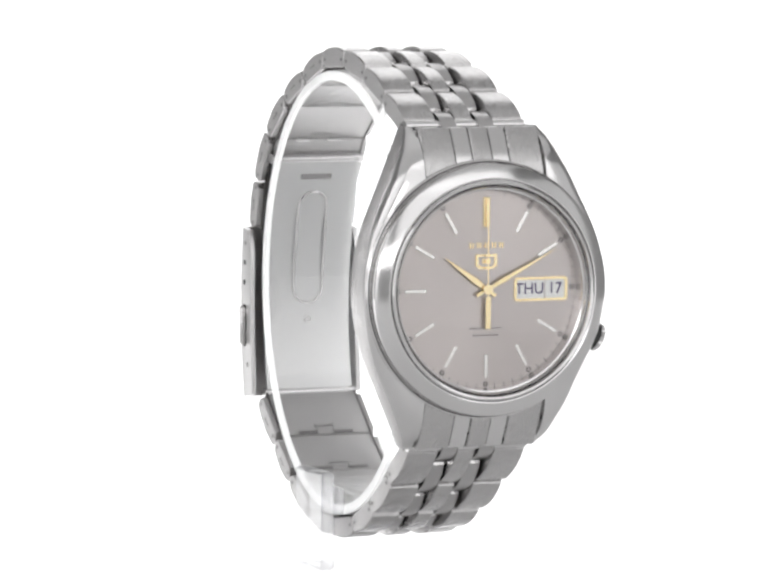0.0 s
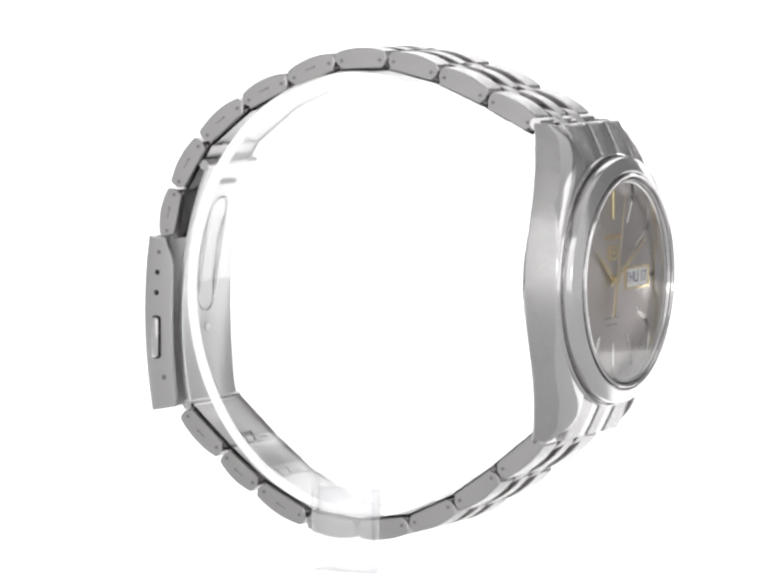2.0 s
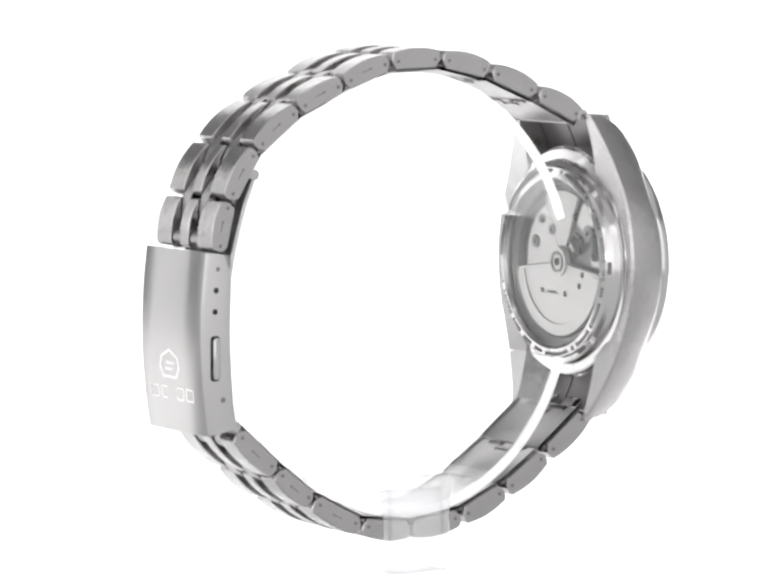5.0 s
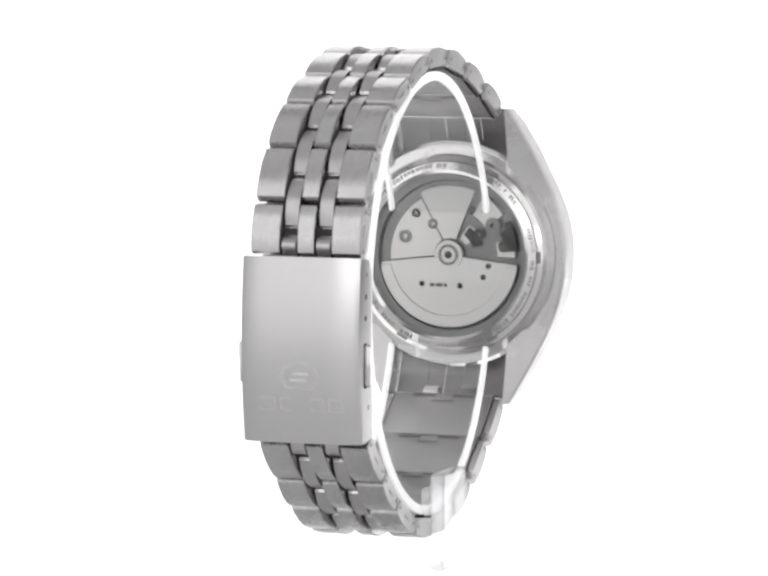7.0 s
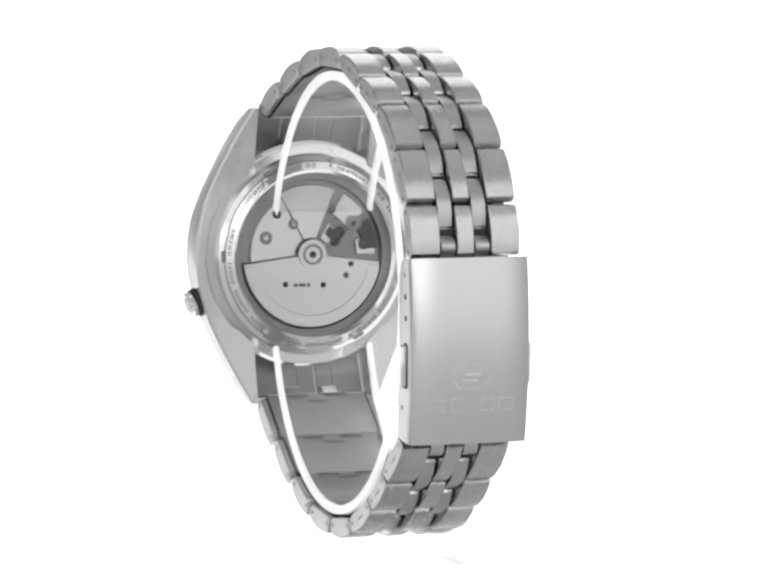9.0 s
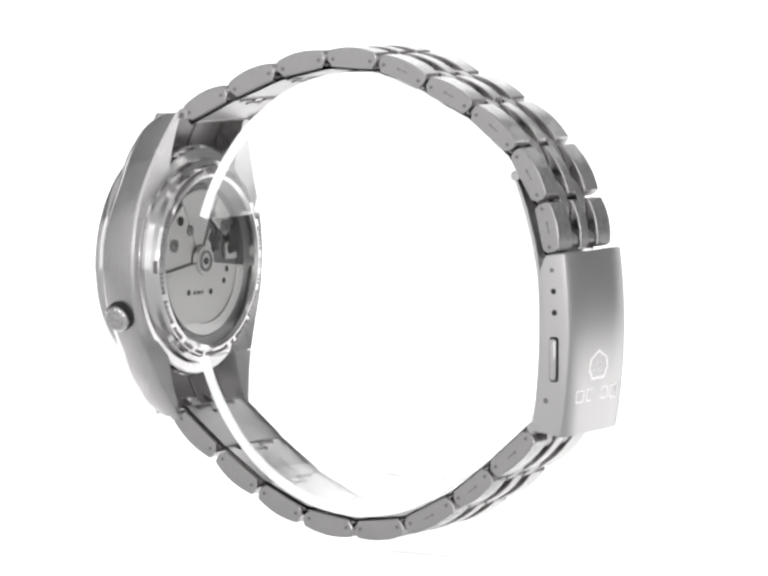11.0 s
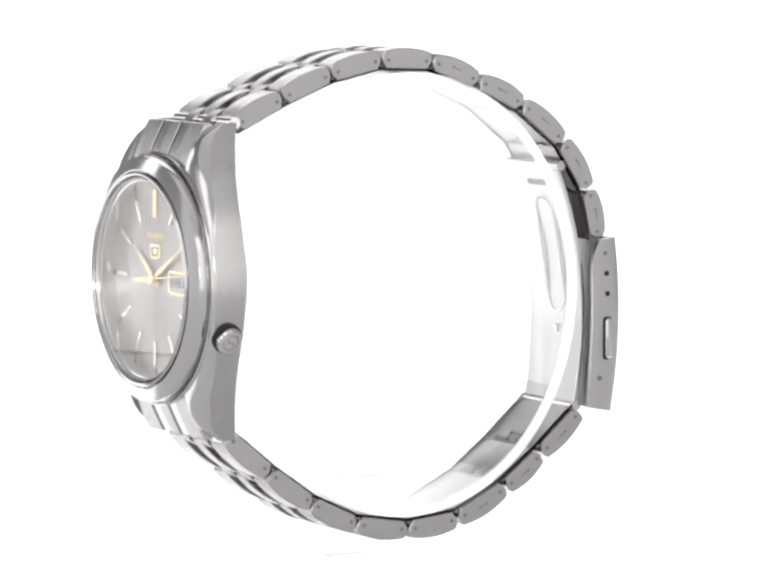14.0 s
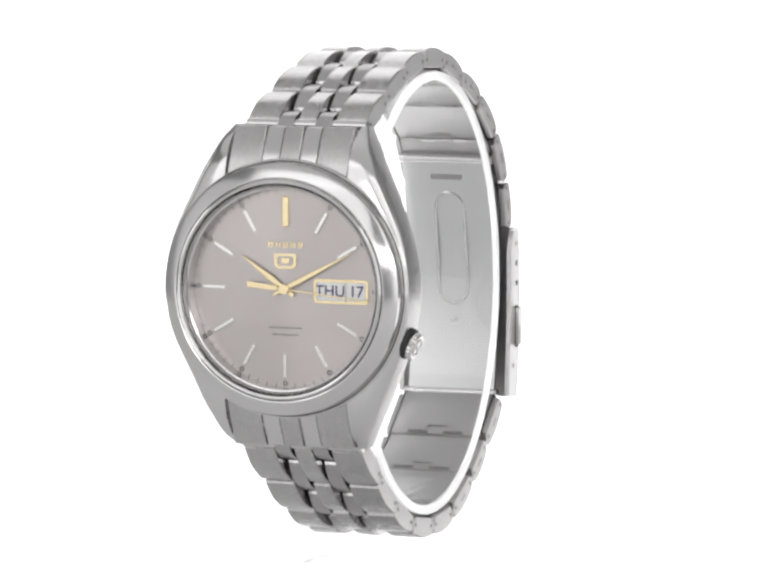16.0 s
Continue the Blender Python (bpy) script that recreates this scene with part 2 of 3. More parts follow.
def build_case(watch):
    drum = lathe([(12.6, BACK), (16.8, BACK), (17.3, BACK - 0.5), (17.3, FRONT), (14.0, FRONT)], centre=(0, CZ))
    case = part("case", drum, POLISHED, watch, "brushed steel case drum", 25)
    for side in (-1, 1):
        rings = []
        for k in range(61):
            z = LUG * (k / 30 - 1)
            f, b, w = front_y(z), back_y(z), half_width(z)
            c = min(0.35 + 1.9 * smooth(3.0, 14.0, abs(z)), (b - f) * 0.45)
            x0 = max(9.15, math.sqrt(max(0.0, 17.0 ** 2 - z * z)) - 1.2)
            x0 = min(x0, w - 0.9)
            c = min(c, (w - x0) * 0.75)
            turn = [radians(12 + 66 * i / 4) for i in range(5)]
            slope = [(w - c + c * math.cos(a), f + c - c * math.sin(a)) for a in turn]
            rings.append([(side * x, y, CZ + z) for x, y in ((x0, b), (w - 0.35, b), (w, b - 0.35), *slope, (x0, f))])
        bm = loft(rings)
        bm.faces.ensure_lookup_table()
        for k in range(60):
            for i in (3, 4, 5, 6, 7):
                bm.faces[9 * k + i].material_index = 1      # the polished slope on the lugs' fronts
        flank = part("lug_flank", bm, FLANK_BRUSHED, case, "brushed flank with polished slopes running into two lugs", 25)
        flank.data.materials.append(BEZEL_STEEL)
    # stepped foot ring between case and bezel, then the wide polished bezel
    part("bezel_seat", lathe([(16.0, -36.5), (17.8, -36.5), (18.05, -37.1), (18.0, -37.5), (17.8, -37.65), (17.5, -37.4), (16.0, -37.4)], centre=(0, CZ)), POLISHED, case, "polished step under the bezel")
    bezel = part("bezel", lathe([(14.6, -37.5), (17.25, -37.5), (17.45, -37.9), (17.52, -38.8), (17.4, -39.2), (17.05, -39.4), (15.6, -39.95), (15.42, -39.9), (15.3, -39.5), (14.5, -39.3)], centre=(0, CZ)), BEZEL_STEEL, watch, "wide polished steel bezel")
    part("bezel_lip", lathe([(14.6, -39.0), (15.25, -39.0), (15.22, -40.1), (15.0, -40.3), (14.75, -40.25), (14.6, -39.9)], centre=(0, CZ)), POLISHED, bezel, "polished lip round the glass")
    part("inner_ring", lathe([(13.65, -37.35), (14.5, -37.35), (14.55, -39.6), (14.4, -39.85), (14.2, -39.6), (14.15, -39.3), (13.9, -39.2)], centre=(0, CZ)), BEZEL_STEEL, bezel, "deep stepped ring round the dial")
    glass = part("crystal", disc(14.55, -40.1, -39.6, 96, (0, CZ), edge=0.15), CRYSTAL, watch, "clear flat watch glass")
    glass.visible_shadow = False
    # crown at four o'clock
    a = radians(-22.5)
    bm = bmesh.new()
    rings = []
    for d, r in ((0.75, 1.2), (0.9, 1.85), (1.0, 2.0), (1.55, 2.0), (1.8, 1.7), (1.87, 0.8)):
        ring = []
        for k in range(48):
            t = 2 * math.pi * k / 48
            q = r * (1.0 if k % 2 or r < 1.8 else 0.93)
            ring.append((18.3 + d, q * math.cos(t), q * math.sin(t)))
        rings.append(ring)
    loft(rings, bm=bm)
    bmesh.ops.rotate(bm, verts=bm.verts, cent=(0, 0, 0), matrix=Matrix.Rotation(-a, 3, "Y"))
    bmesh.ops.translate(bm, verts=bm.verts, vec=(0, -34.9, CZ))
    # collar round the crown, coloured near-black as the shade of a recess
    seat = loft([[(18.3 + d, r * math.cos(2 * math.pi * k / 32), r * math.sin(2 * math.pi * k / 32)) for k in range(32)] for d, r in ((-0.7, 2.2), (0.78, 2.2))])
    bmesh.ops.rotate(seat, verts=seat.verts, cent=(0, 0, 0), matrix=Matrix.Rotation(-a, 3, "Y"))
    bmesh.ops.translate(seat, verts=seat.verts, vec=(0, -34.9, CZ))
    part("crown_shade", seat, DARK, case, "near-black collar painted as shade round the crown")
    crown = part("crown", bm, POLISHED, watch, "small fluted steel crown", 20)
    mark = loft([[(18.3 + d, r * math.cos(2 * math.pi * k / 24), r * math.sin(2 * math.pi * k / 24)) for k in range(24)] for d, r in ((1.8, 1.35), (1.98, 1.25), (1.98, 1.0), (1.8, 0.9))], caps=False)
    box(20.1, 20.26, -0.5, 0.5, -0.16, 0.16, mark)
    box(20.1, 20.26, -0.5, -0.2, 0.1, 0.6, mark)
    box(20.1, 20.26, 0.2, 0.5, -0.6, -0.1, mark)
    bmesh.ops.rotate(mark, verts=mark.verts, cent=(0, 0, 0), matrix=Matrix.Rotation(-a, 3, "Y"))
    bmesh.ops.translate(mark, verts=mark.verts, vec=(0, -34.9, CZ))
    part("crown_mark", mark, BRUSHED, crown, "raised mark on the crown")
    return case


def hand(tip, wide, tail, root):
    """A pointed hand along +z round the origin, ridged along its middle."""
    bm = bmesh.new()
    left = [(0, tip), (-wide / 2, root), (-wide * 0.28, 0), (-wide * 0.3, -tail), (wide * 0.3, -tail), (wide * 0.28, 0), (wide / 2, root)]
    base = [bm.verts.new((x, 0.0, z)) for x, z in left]
    top = [bm.verts.new((x * 0.75, -0.12, z)) for x, z in left]
    bm.faces.new(base)
    bm.faces.new(top)
    for i in range(len(left)):
        j = (i + 1) % len(left)
        bm.faces.new((base[i], base[j], top[j], top[i]))
    return bm


def build_dial(watch):
    dial = part("dial", disc(14.4, 0.0, 0.4, 128), DIAL, watch, "warm grey sunray dial with gold markers")
    dial.matrix_basis = pose(0, -37.3 * MM, CZ * MM) @ Matrix.Diagonal((1.012, 1, 1.012, 1))
    # twelve is a broad gold baton; the others are slim silver ones with a lume dot outside
    part("hour_marker", soften(box(-0.48, 0.48, -0.35, 0.05, 8.5, 12.7), 0.12), GOLD, dial, "broad gold marker at twelve")
    baton = dot = None
    for h in range(1, 12):
        a = radians(30 * h)
        turn = Matrix.Rotation(a, 4, "Y")
        if h != 3:
            if baton is None:
                baton = part("hour_marker", soften(box(-0.25, 0.25, -0.28, 0.05, 8.9, 12.2), 0.05), SILVER, dial)
                baton.matrix_basis = turn
            else:
                o = new("hour_marker", baton.data)
                o.parent, o.matrix_basis = dial, turn
        if dot is None:
            dot = part("lume_dot", lathe([(0.18, 0.03), (0.38, 0.03), (0.34, -0.1), (0.2, -0.1)], 20, (0, 13.0)), PRINT, dial)
            dot.matrix_basis = turn
        else:
            o = new("lume_dot", dot.data)
            o.parent, o.matrix_basis = dial, turn
    bm = bmesh.new()
    for k in range(60):
        if k % 5:
            a = radians(6 * k)
            c, s = math.cos(a), math.sin(a)
            tick = [(-0.05, 13.05), (0.05, 13.05), (0.05, 13.55), (-0.05, 13.55)]
            extrude_y([(x * c + z * s, -x * s + z * c) for x, z in tick], -0.012, 0.02, bm)
    tagged(part("minute_track", bm, PRINT, dial), kind="stuff")
    # calendar opening: gold frame, white discs, printed day and date
    w0, w1, h0 = 4.2, 12.2, 1.65
    mid = (w0 + w1) / 2
    outer, inner = rounded(w1 - w0, 2 * h0, 0.5, cx=mid, cz=-0.15), rounded(w1 - w0 - 0.7, 2 * h0 - 0.7, 0.25, cx=mid, cz=-0.15)
    bm = bmesh.new()
    rings = []
    for pts, y in ((outer, 0.03), (outer, -0.22), (inner, -0.22), (inner, 0.03)):
        rings.append([(x, y, z) for x, z in pts])
    loft(rings + [rings[0]], caps=False, bm=bm)
    window = part("calendar_window", bm, GOLD, dial, "gold-framed day and date window")
    part("day_disc", box(w0 + 0.3, 8.75, -0.03, 0.02, -1.5, 1.2), PAPER, window, "white day disc")
    part("date_disc", box(8.95, w1 - 0.3, -0.03, 0.02, -1.5, 1.2), PAPER, window, "white date disc")
    lettering("day_print", "THU", 2.15, (6.55, -0.05, -0.15), INK, window)
    lettering("date_print", "17", 2.15, (10.4, -0.05, -0.15), INK, window)
    # maker's mark as plain gold shapes, small print as bars
    for x in (-2.2, -1.1, 0.0, 1.1, 2.2):
        for dx in (-0.3, 0.12):
            part("gold_bar", box(x + dx, x + dx + 0.2, -0.16, 0.02, 5.65, 6.4), GOLD, dial, "small raised gold bar")
    shield_out = [(-1.6, 4.8), (1.6, 4.8), (1.6, 3.2), (1.0, 2.75), (-1.0, 2.75), (-1.6, 3.2)]
    shield_in = [(x * 0.74, 3.85 + (z - 3.85) * 0.66) for x, z in shield_out]
    bm = bmesh.new()
    rings = []
    for pts, y in ((shield_out, 0.02), (shield_out, -0.2), (shield_in, -0.2), (shield_in, 0.02)):
        rings.append([(x, y, z) for x, z in pts])
    loft(rings + [rings[0]], caps=False, bm=bm)
    box(-0.6, 0.6, -0.18, 0.02, 3.5, 4.2, bm)
    part("gold_shield", bm, GOLD, dial, "small raised gold shield")
    for z, half in ((-5.35, 2.4), (-6.3, 1.9)):
        bm = bmesh.new()
        x = -half
        while x < half - 0.2:
            box(x, x + 0.26, -0.012, 0.02, z - 0.13, z + 0.13, bm)
            x += 0.5
        tagged(part("print_bar", bm, PRINT, dial), kind="stuff")
    # hands
    for name, bm, angle, y in (("hour_hand", hand(7.9, 1.05, 1.6, 2.2), 305.2, -0.35), ("minute_hand", hand(11.6, 0.85, 1.8, 2.4), 62.5, -0.55)):
        h = part(name, bm, GOLD, dial, "slim pointed gold hand")
        h.matrix_basis = pose(0, y * MM, 0, 0, angle, 0)
    bm = soften(box(-0.09, 0.09, -0.08, 0.0, -1.0, 12.4), 0.02)
    box(-0.36, 0.36, -0.10, 0.01, -5.4, -1.0, bm)
    disc(0.7, -0.16, 0.05, 24, bm=bm)
    second = part("second_hand", bm, GOLD, dial, "thin gold second hand with a broad tail")
    second.matrix_basis = pose(0, -0.78 * MM, 0)
    part("hand_post", disc(0.55, -0.72, 0.0, 24), GOLD, dial)
    return second


def lettering(name, text, size, place, mat, parent):
    """Flat raised letters that face the dial's front."""
    curve = bpy.data.curves.new(name, "FONT")
    curve.body, curve.size, curve.align_x, curve.align_y, curve.extrude, curve.offset = text, size * MM, "CENTER", "CENTER", 0.01 * MM, 0.02 * MM
    temp = new(name, curve)
    me = bpy.data.meshes.new_from_object(temp.evaluated_get(bpy.context.evaluated_depsgraph_get()))
    bpy.data.objects.remove(temp)
    me.materials.clear()
    me.materials.append(mat)
    ob = new(name, me)
    ob.parent = parent
    ob.matrix_basis = Matrix.Translation([v * MM for v in place]) @ pose(0, 0, 0, 90, 0, 0)
    return tagged(ob, "printed " + text)


def build_back(watch):
    ring = lathe([(12.4, -33.0), (17.0, -33.0), (16.6, -32.0), (15.4, -31.9), (15.1, -31.0), (14.4, -30.6), (14.2, -30.1), (13.0, -29.8), (12.5, -30.2)], centre=(0, CZ))
    back = part("case_back", ring, BEZEL_STEEL, watch, "stepped polished screw-on case back")
    notch = None
    for k in range(6):
        turn = Matrix.Translation((0, 0, CZ * MM)) @ Matrix.Rotation(radians(60 * k + 30), 4, "Y")
        if notch is None:
            notch = part("wrench_notch", soften(box(-0.9, 0.9, -31.2, -30.35, 13.95, 14.75), 0.1), DULL, back)
            notch.matrix_basis = turn
        else:
            o = new("wrench_notch", notch.data)
            o.parent, o.matrix_basis = back, turn
    glass = part("back_glass", disc(12.6, -30.5, -30.15, 64, (0, CZ)), BACK_GLASS, back, "clear display glass")
    glass.visible_shadow = False
    move = part("movement", disc(12.5, -33.0, -32.6, 64, (0, CZ)), MOVEMENT, watch, "grey automatic movement behind glass")
    part("movement_ring", lathe([(11.2, -32.7), (12.5, -32.7), (12.5, -31.6), (11.5, -31.6)], centre=(0, CZ)), MOVEMENT, move)

    def wedge(r0, r1, a0, a1, y0, y1, n=40):
        pts = [(r1 * math.sin(radians(a0 + (a1 - a0) * k / n)), CZ + r1 * math.cos(radians(a0 + (a1 - a0) * k / n))) for k in range(n + 1)]
        pts += [(r0 * math.sin(radians(a1 + (a0 - a1) * k / n)), CZ + r0 * math.cos(radians(a1 + (a0 - a1) * k / n))) for k in range(n + 1)]
        return extrude_y(pts, y0, y1)

    for r0, r1, a0, a1 in ((2.4, 10.6, -22, 28), (2.4, 9.7, 28.6, 97), (2.8, 5.4, -60, -32), (6.9, 10.6, -54, -30), (7.4, 10.4, -92, -74)):
        part("bridge", soften(wedge(r0, r1, a0, a1, -32.6, -32.0, 16), 0.15), ROTOR, move, "plate of the movement")
    part("rotor", soften(wedge(1.2, 11.0, 97, 263, -31.9, -31.3), 0.15), ROTOR, move, "half-round swinging weight")
    part("rotor_rim", soften(wedge(9.3, 11.1, 100, 260, -31.3, -31.05), 0.08), ROTOR, move)
    hub = part("rotor_hub", disc(2.2, -31.9, -31.0, 32, (0, CZ)), ROTOR, move)
    part("hub_ring", lathe([(1.2, -31.0), (1.6, -31.0), (1.6, -30.85), (1.2, -30.85)], 32, (0, CZ)), MOVEMENT, hub)
    part("hub_screw", disc(0.55, -31.1, -30.8, 20, (0, CZ)), DARK, hub)
    for x, z, r, mat in ((-4.6, 3.2, 0.9, DARK), (-6.8, 4.6, 1.2, MOVEMENT), (-8.6, 1.4, 0.9, DARK), (2.8, 4.6, 0.8, MOVEMENT), (5.5, 6.2, 0.7, DARK), (-3.4, 6.8, 0.6, DARK), (7.2, 2.6, 1.0, MOVEMENT), (-9.2, 4.6, 0.6, DARK)):
        part("gear", lathe([(r * 0.35, -32.0), (r, -32.0), (r, -31.85), (r * 0.35, -31.8)], 24, (x, CZ + z)), mat, move)
    for x, z in ((4.3, -4.5), (-5.5, -3.3), (-6.3, -1.6), (-1.8, -4.7)):
        part("jewel", disc(0.45, -31.4, -31.25, 16, (x, CZ + z)), DARK, move)
    bm = bmesh.new()
    for x, w in ((0.3, 0.5), (1.0, 1.1), (2.3, 0.7)):
        box(x, x + w, -31.3, -31.27, CZ - 4.9, CZ - 4.4, bm)
    part("rotor_print", bm, PRINT, move)
    part("lever_slot", wedge(3.8, 5.2, -74, -36, -32.1, -31.85, 14), DARK, move)
    part("winding_slot", wedge(8.6, 10.9, -86, -66, -32.2, -31.95, 10), DARK, move)
    # worn engraving round the case back, too small to read
    bm = bmesh.new()
    chance = random.Random(5)
    a = 0.0
    while a < 354:
        width = chance.choice((1.2, 1.8, 2.4, 3.0))
        if chance.random() < 0.82:
            inner = 13.35 + chance.choice((0.0, 0.15))
            for w in (0, 1):
                b = radians(a + w * width * 0.62)
                pts = []
                for r, turn in ((inner, 0.0), (14.0, 0.0), (14.0, radians(width * 0.3)), (inner, radians(width * 0.3))):
                    pts.append((r * math.sin(b + turn), CZ + r * math.cos(b + turn)))
                extrude_y(pts, -30.2, -29.86, bm)
        a += width + 1.1
    part("engraving", bm, DULL, back, "worn engraved band")


# ---- the bracelet: rows hinged along two chains from the lugs to the clasp, as (y, z) ----
UPPER = [(-29.4, 25.0), (-21.8, 28.7), (-13.8, 32.0), (-5.4, 33.9), (3.2, 33.6), (11.1, 30.6), (18.6, 27.1), (25.6, 21.5), (30.1, 14.2), (31.8, 6.8)]
LOWER = [(-30.8, -19.5), (-23.8, -25.2), (-16.8, -30.1), (-9.3, -33.6), (-0.6, -34.9), (7.9, -33.9), (16.1, -29.7), (22.1, -25.0), (28.8, -19.0)]
THICK = 3.0


def link_mesh(length, width, thick=THICK, belly=0.55):
    """One link: a rounded bar, domed outside (+y), running along z."""
    h, t = length / 2, thick / 2
    line = []
    for k in range(7):
        s = -1 + 2 * k / 6
        line.append((t - belly * s * s, s * (h - 0.25)))
    line += [(t - belly - 0.55, h), (-t * 0.35, h), (-t, h - 0.7), (-t, -h + 0.7), (-t * 0.35, -h), (t - belly - 0.55, -h)]
    bm = soften(extrude_x(line, -width / 2, width / 2), 0.14, angle=60)
    bm.normal_update()
    for f in bm.faces:
        f.material_index = 1 if abs(f.normal.x) > 0.9 else 2 if f.normal.y < -0.6 else 0     # coarser flanks with darkened colour, plain insides
    return bm


def frame_at(a, b, out=0.0):
    """The pose of a link between two hinges: x across, y outwards, z along."""
    a, b = Vector((0, *a)), Vector((0, *b))
    mid = (a + b) / 2
    along = (b - a).normalized()
    normal = Vector((1, 0, 0)).cross(along)
    if normal.dot(mid) < 0:
        normal = -normal
    z = Vector((1, 0, 0)).cross(normal)
    m = Matrix(((1, normal.x, z.x), (0, normal.y, z.y), (0, normal.z, z.z))).to_4x4()
    m.translation = (mid + normal * out) * MM
    return m


def build_bracelet(watch):
    pitch = 8.3
    meshes = {}

    def piece(kind, length, width, mat, m, thick=THICK, belly=0.55):
        if kind not in meshes:
            ob = part(kind, link_mesh(length, width, thick, belly), mat, watch)
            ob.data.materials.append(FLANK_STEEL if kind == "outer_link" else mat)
            ob.data.materials.append(mat if kind in ("gap_shade", "joint_dash") else INNER_STEEL)
            meshes[kind] = ob.data
        else:
            ob = new(kind, meshes[kind])
            ob.parent = watch
        ob.matrix_basis = m
        return ob

    for chain in (UPPER, LOWER):
        n = len(chain) - 1
        for i in range(n):
            a, b = chain[i], chain[i + 1]
            size = (Vector(b) - Vector(a)).length
            wide = (1.02, 0.985, 0.95, 0.93)[i] if i < 4 else 0.915          # the band narrows towards the clasp
            m = frame_at(a, b)
            for side in (-1, 1):
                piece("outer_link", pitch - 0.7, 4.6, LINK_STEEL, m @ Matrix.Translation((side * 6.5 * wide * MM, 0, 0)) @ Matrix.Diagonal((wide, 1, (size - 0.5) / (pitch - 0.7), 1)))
            piece("centre_link", pitch - 0.7, 2.68, LINK_STEEL, m @ Matrix.Diagonal((wide, 1, (size - 0.5) / (pitch - 0.7), 1)))
            # near-black sheet added under each row, standing in for shade in the gaps
            piece("gap_shade", pitch - 0.7, 8.2, DARK, m @ Matrix.Translation((0, -0.65 * MM, 0)) @ Matrix.Diagonal((wide, 1, (size - 0.5) / (pitch - 0.7), 1)), 0.4, 0.05)
            # dark raised dashes, drawn for the gaps across the band's inside
            for x, z in ((-3.1, -0.42), (3.1, -0.42), (0.0, -0.30)):
                piece("joint_dash", 1.0, 3.4, DULL, m @ Matrix.Translation((x * wide * MM, -1.35 * MM, z * size * MM)) @ Matrix.Diagonal((wide, 1, 0.75, 1)), 0.62, 0.02)
            piece("inner_bar", pitch - 0.9, 15.6, INNER_STEEL, m @ Matrix.Translation((0, -1.32 * MM, 0)) @ Matrix.Diagonal((wide, 1, (size - 0.25) / (pitch - 0.9), 1)), 0.5, 0.05)
            # slim bright pieces bridge each joint
            prev = Vector(chain[i - 1]) if i else Vector(a) + (Vector(a) - Vector(b)) * 0.55
            p = (Vector(a) + prev) / 2 if i else prev * 0.6 + Vector(a) * 0.4
            q = (Vector(a) + Vector(b)) / 2
            half = frame_at(tuple(p), tuple(q), 0.16)
            reach = (q - p).length
            for side in (-1, 1):
                piece("bridge_link", 7.0, 2.26, LINK_BRIGHT, half @ Matrix.Translation((side * 2.78 * wide * MM, 0, 0)) @ Matrix.Diagonal((wide, 1, (reach - 0.7) / 7.0, 1)), 2.0, 1.0)
            if i == n - 1:
                tail = frame_at(tuple((Vector(a) * 0.42 + Vector(b) * 0.58)), tuple(b), 0.0)
                for side in (-1, 1):
                    piece("bridge_link", 7.0, 2.26, LINK_BRIGHT, tail @ Matrix.Translation((side * 2.78 * wide * MM, 0, 0)) @ Matrix.Diagonal((wide, 1, size * 0.40 / 7.0, 1)), 2.0, 0.8)
            # adjustable rows towards the clasp bear a small engraved arrow on each flank
            if i >= n - (5 if chain is UPPER else 3):
                for side in (-1, 1):
                    if "flank_arrow" not in meshes:
                        arrow = [(0.0, 0.9), (0.26, 0.5), (0.07, 0.5), (0.07, -0.9), (-0.07, -0.9), (-0.07, 0.5), (-0.26, 0.5)]
                        ob = part("flank_arrow", extrude_x(arrow, -0.03, 0.03), DULL, watch)
                        meshes["flank_arrow"] = ob.data
                    else:
                        ob = new("flank_arrow", meshes["flank_arrow"])
                        ob.parent = watch
                    ob.matrix_basis = m @ Matrix.Translation((side * 8.82 * wide * MM, 0, 0))
            # the pins' ends show as small dots on the flanks
            for end in (-0.36, 0.36):
                if "link_pin" not in meshes:
                    bm = bmesh.new()
                    loft([[(x, 0.27 * math.cos(2 * math.pi * k / 12), 0.27 * math.sin(2 * math.pi * k / 12)) for k in range(12)] for x in (-8.87, 8.87)], bm=bm)
                    ob = part("link_pin", bm, DULL, watch)
                    meshes["link_pin"] = ob.data
                else:
                    ob = new("link_pin", meshes["link_pin"])
                    ob.parent = watch
                ob.matrix_basis = m @ Matrix.Translation((0, -0.35 * MM, end * size * MM)) @ Matrix.Diagonal((wide, 1, 1, 1))


def build_spring_bars(watch):
    for y, z in (UPPER[0], LOWER[0]):
        bm = loft([[(x, y + 0.85 * math.cos(2 * math.pi * k / 20), z + 0.85 * math.sin(2 * math.pi * k / 20)) for k in range(20)] for x in (-9.0, 9.0)])
        part("spring_bar", bm, POLISHED, watch, "steel spring bar tube between the lugs")


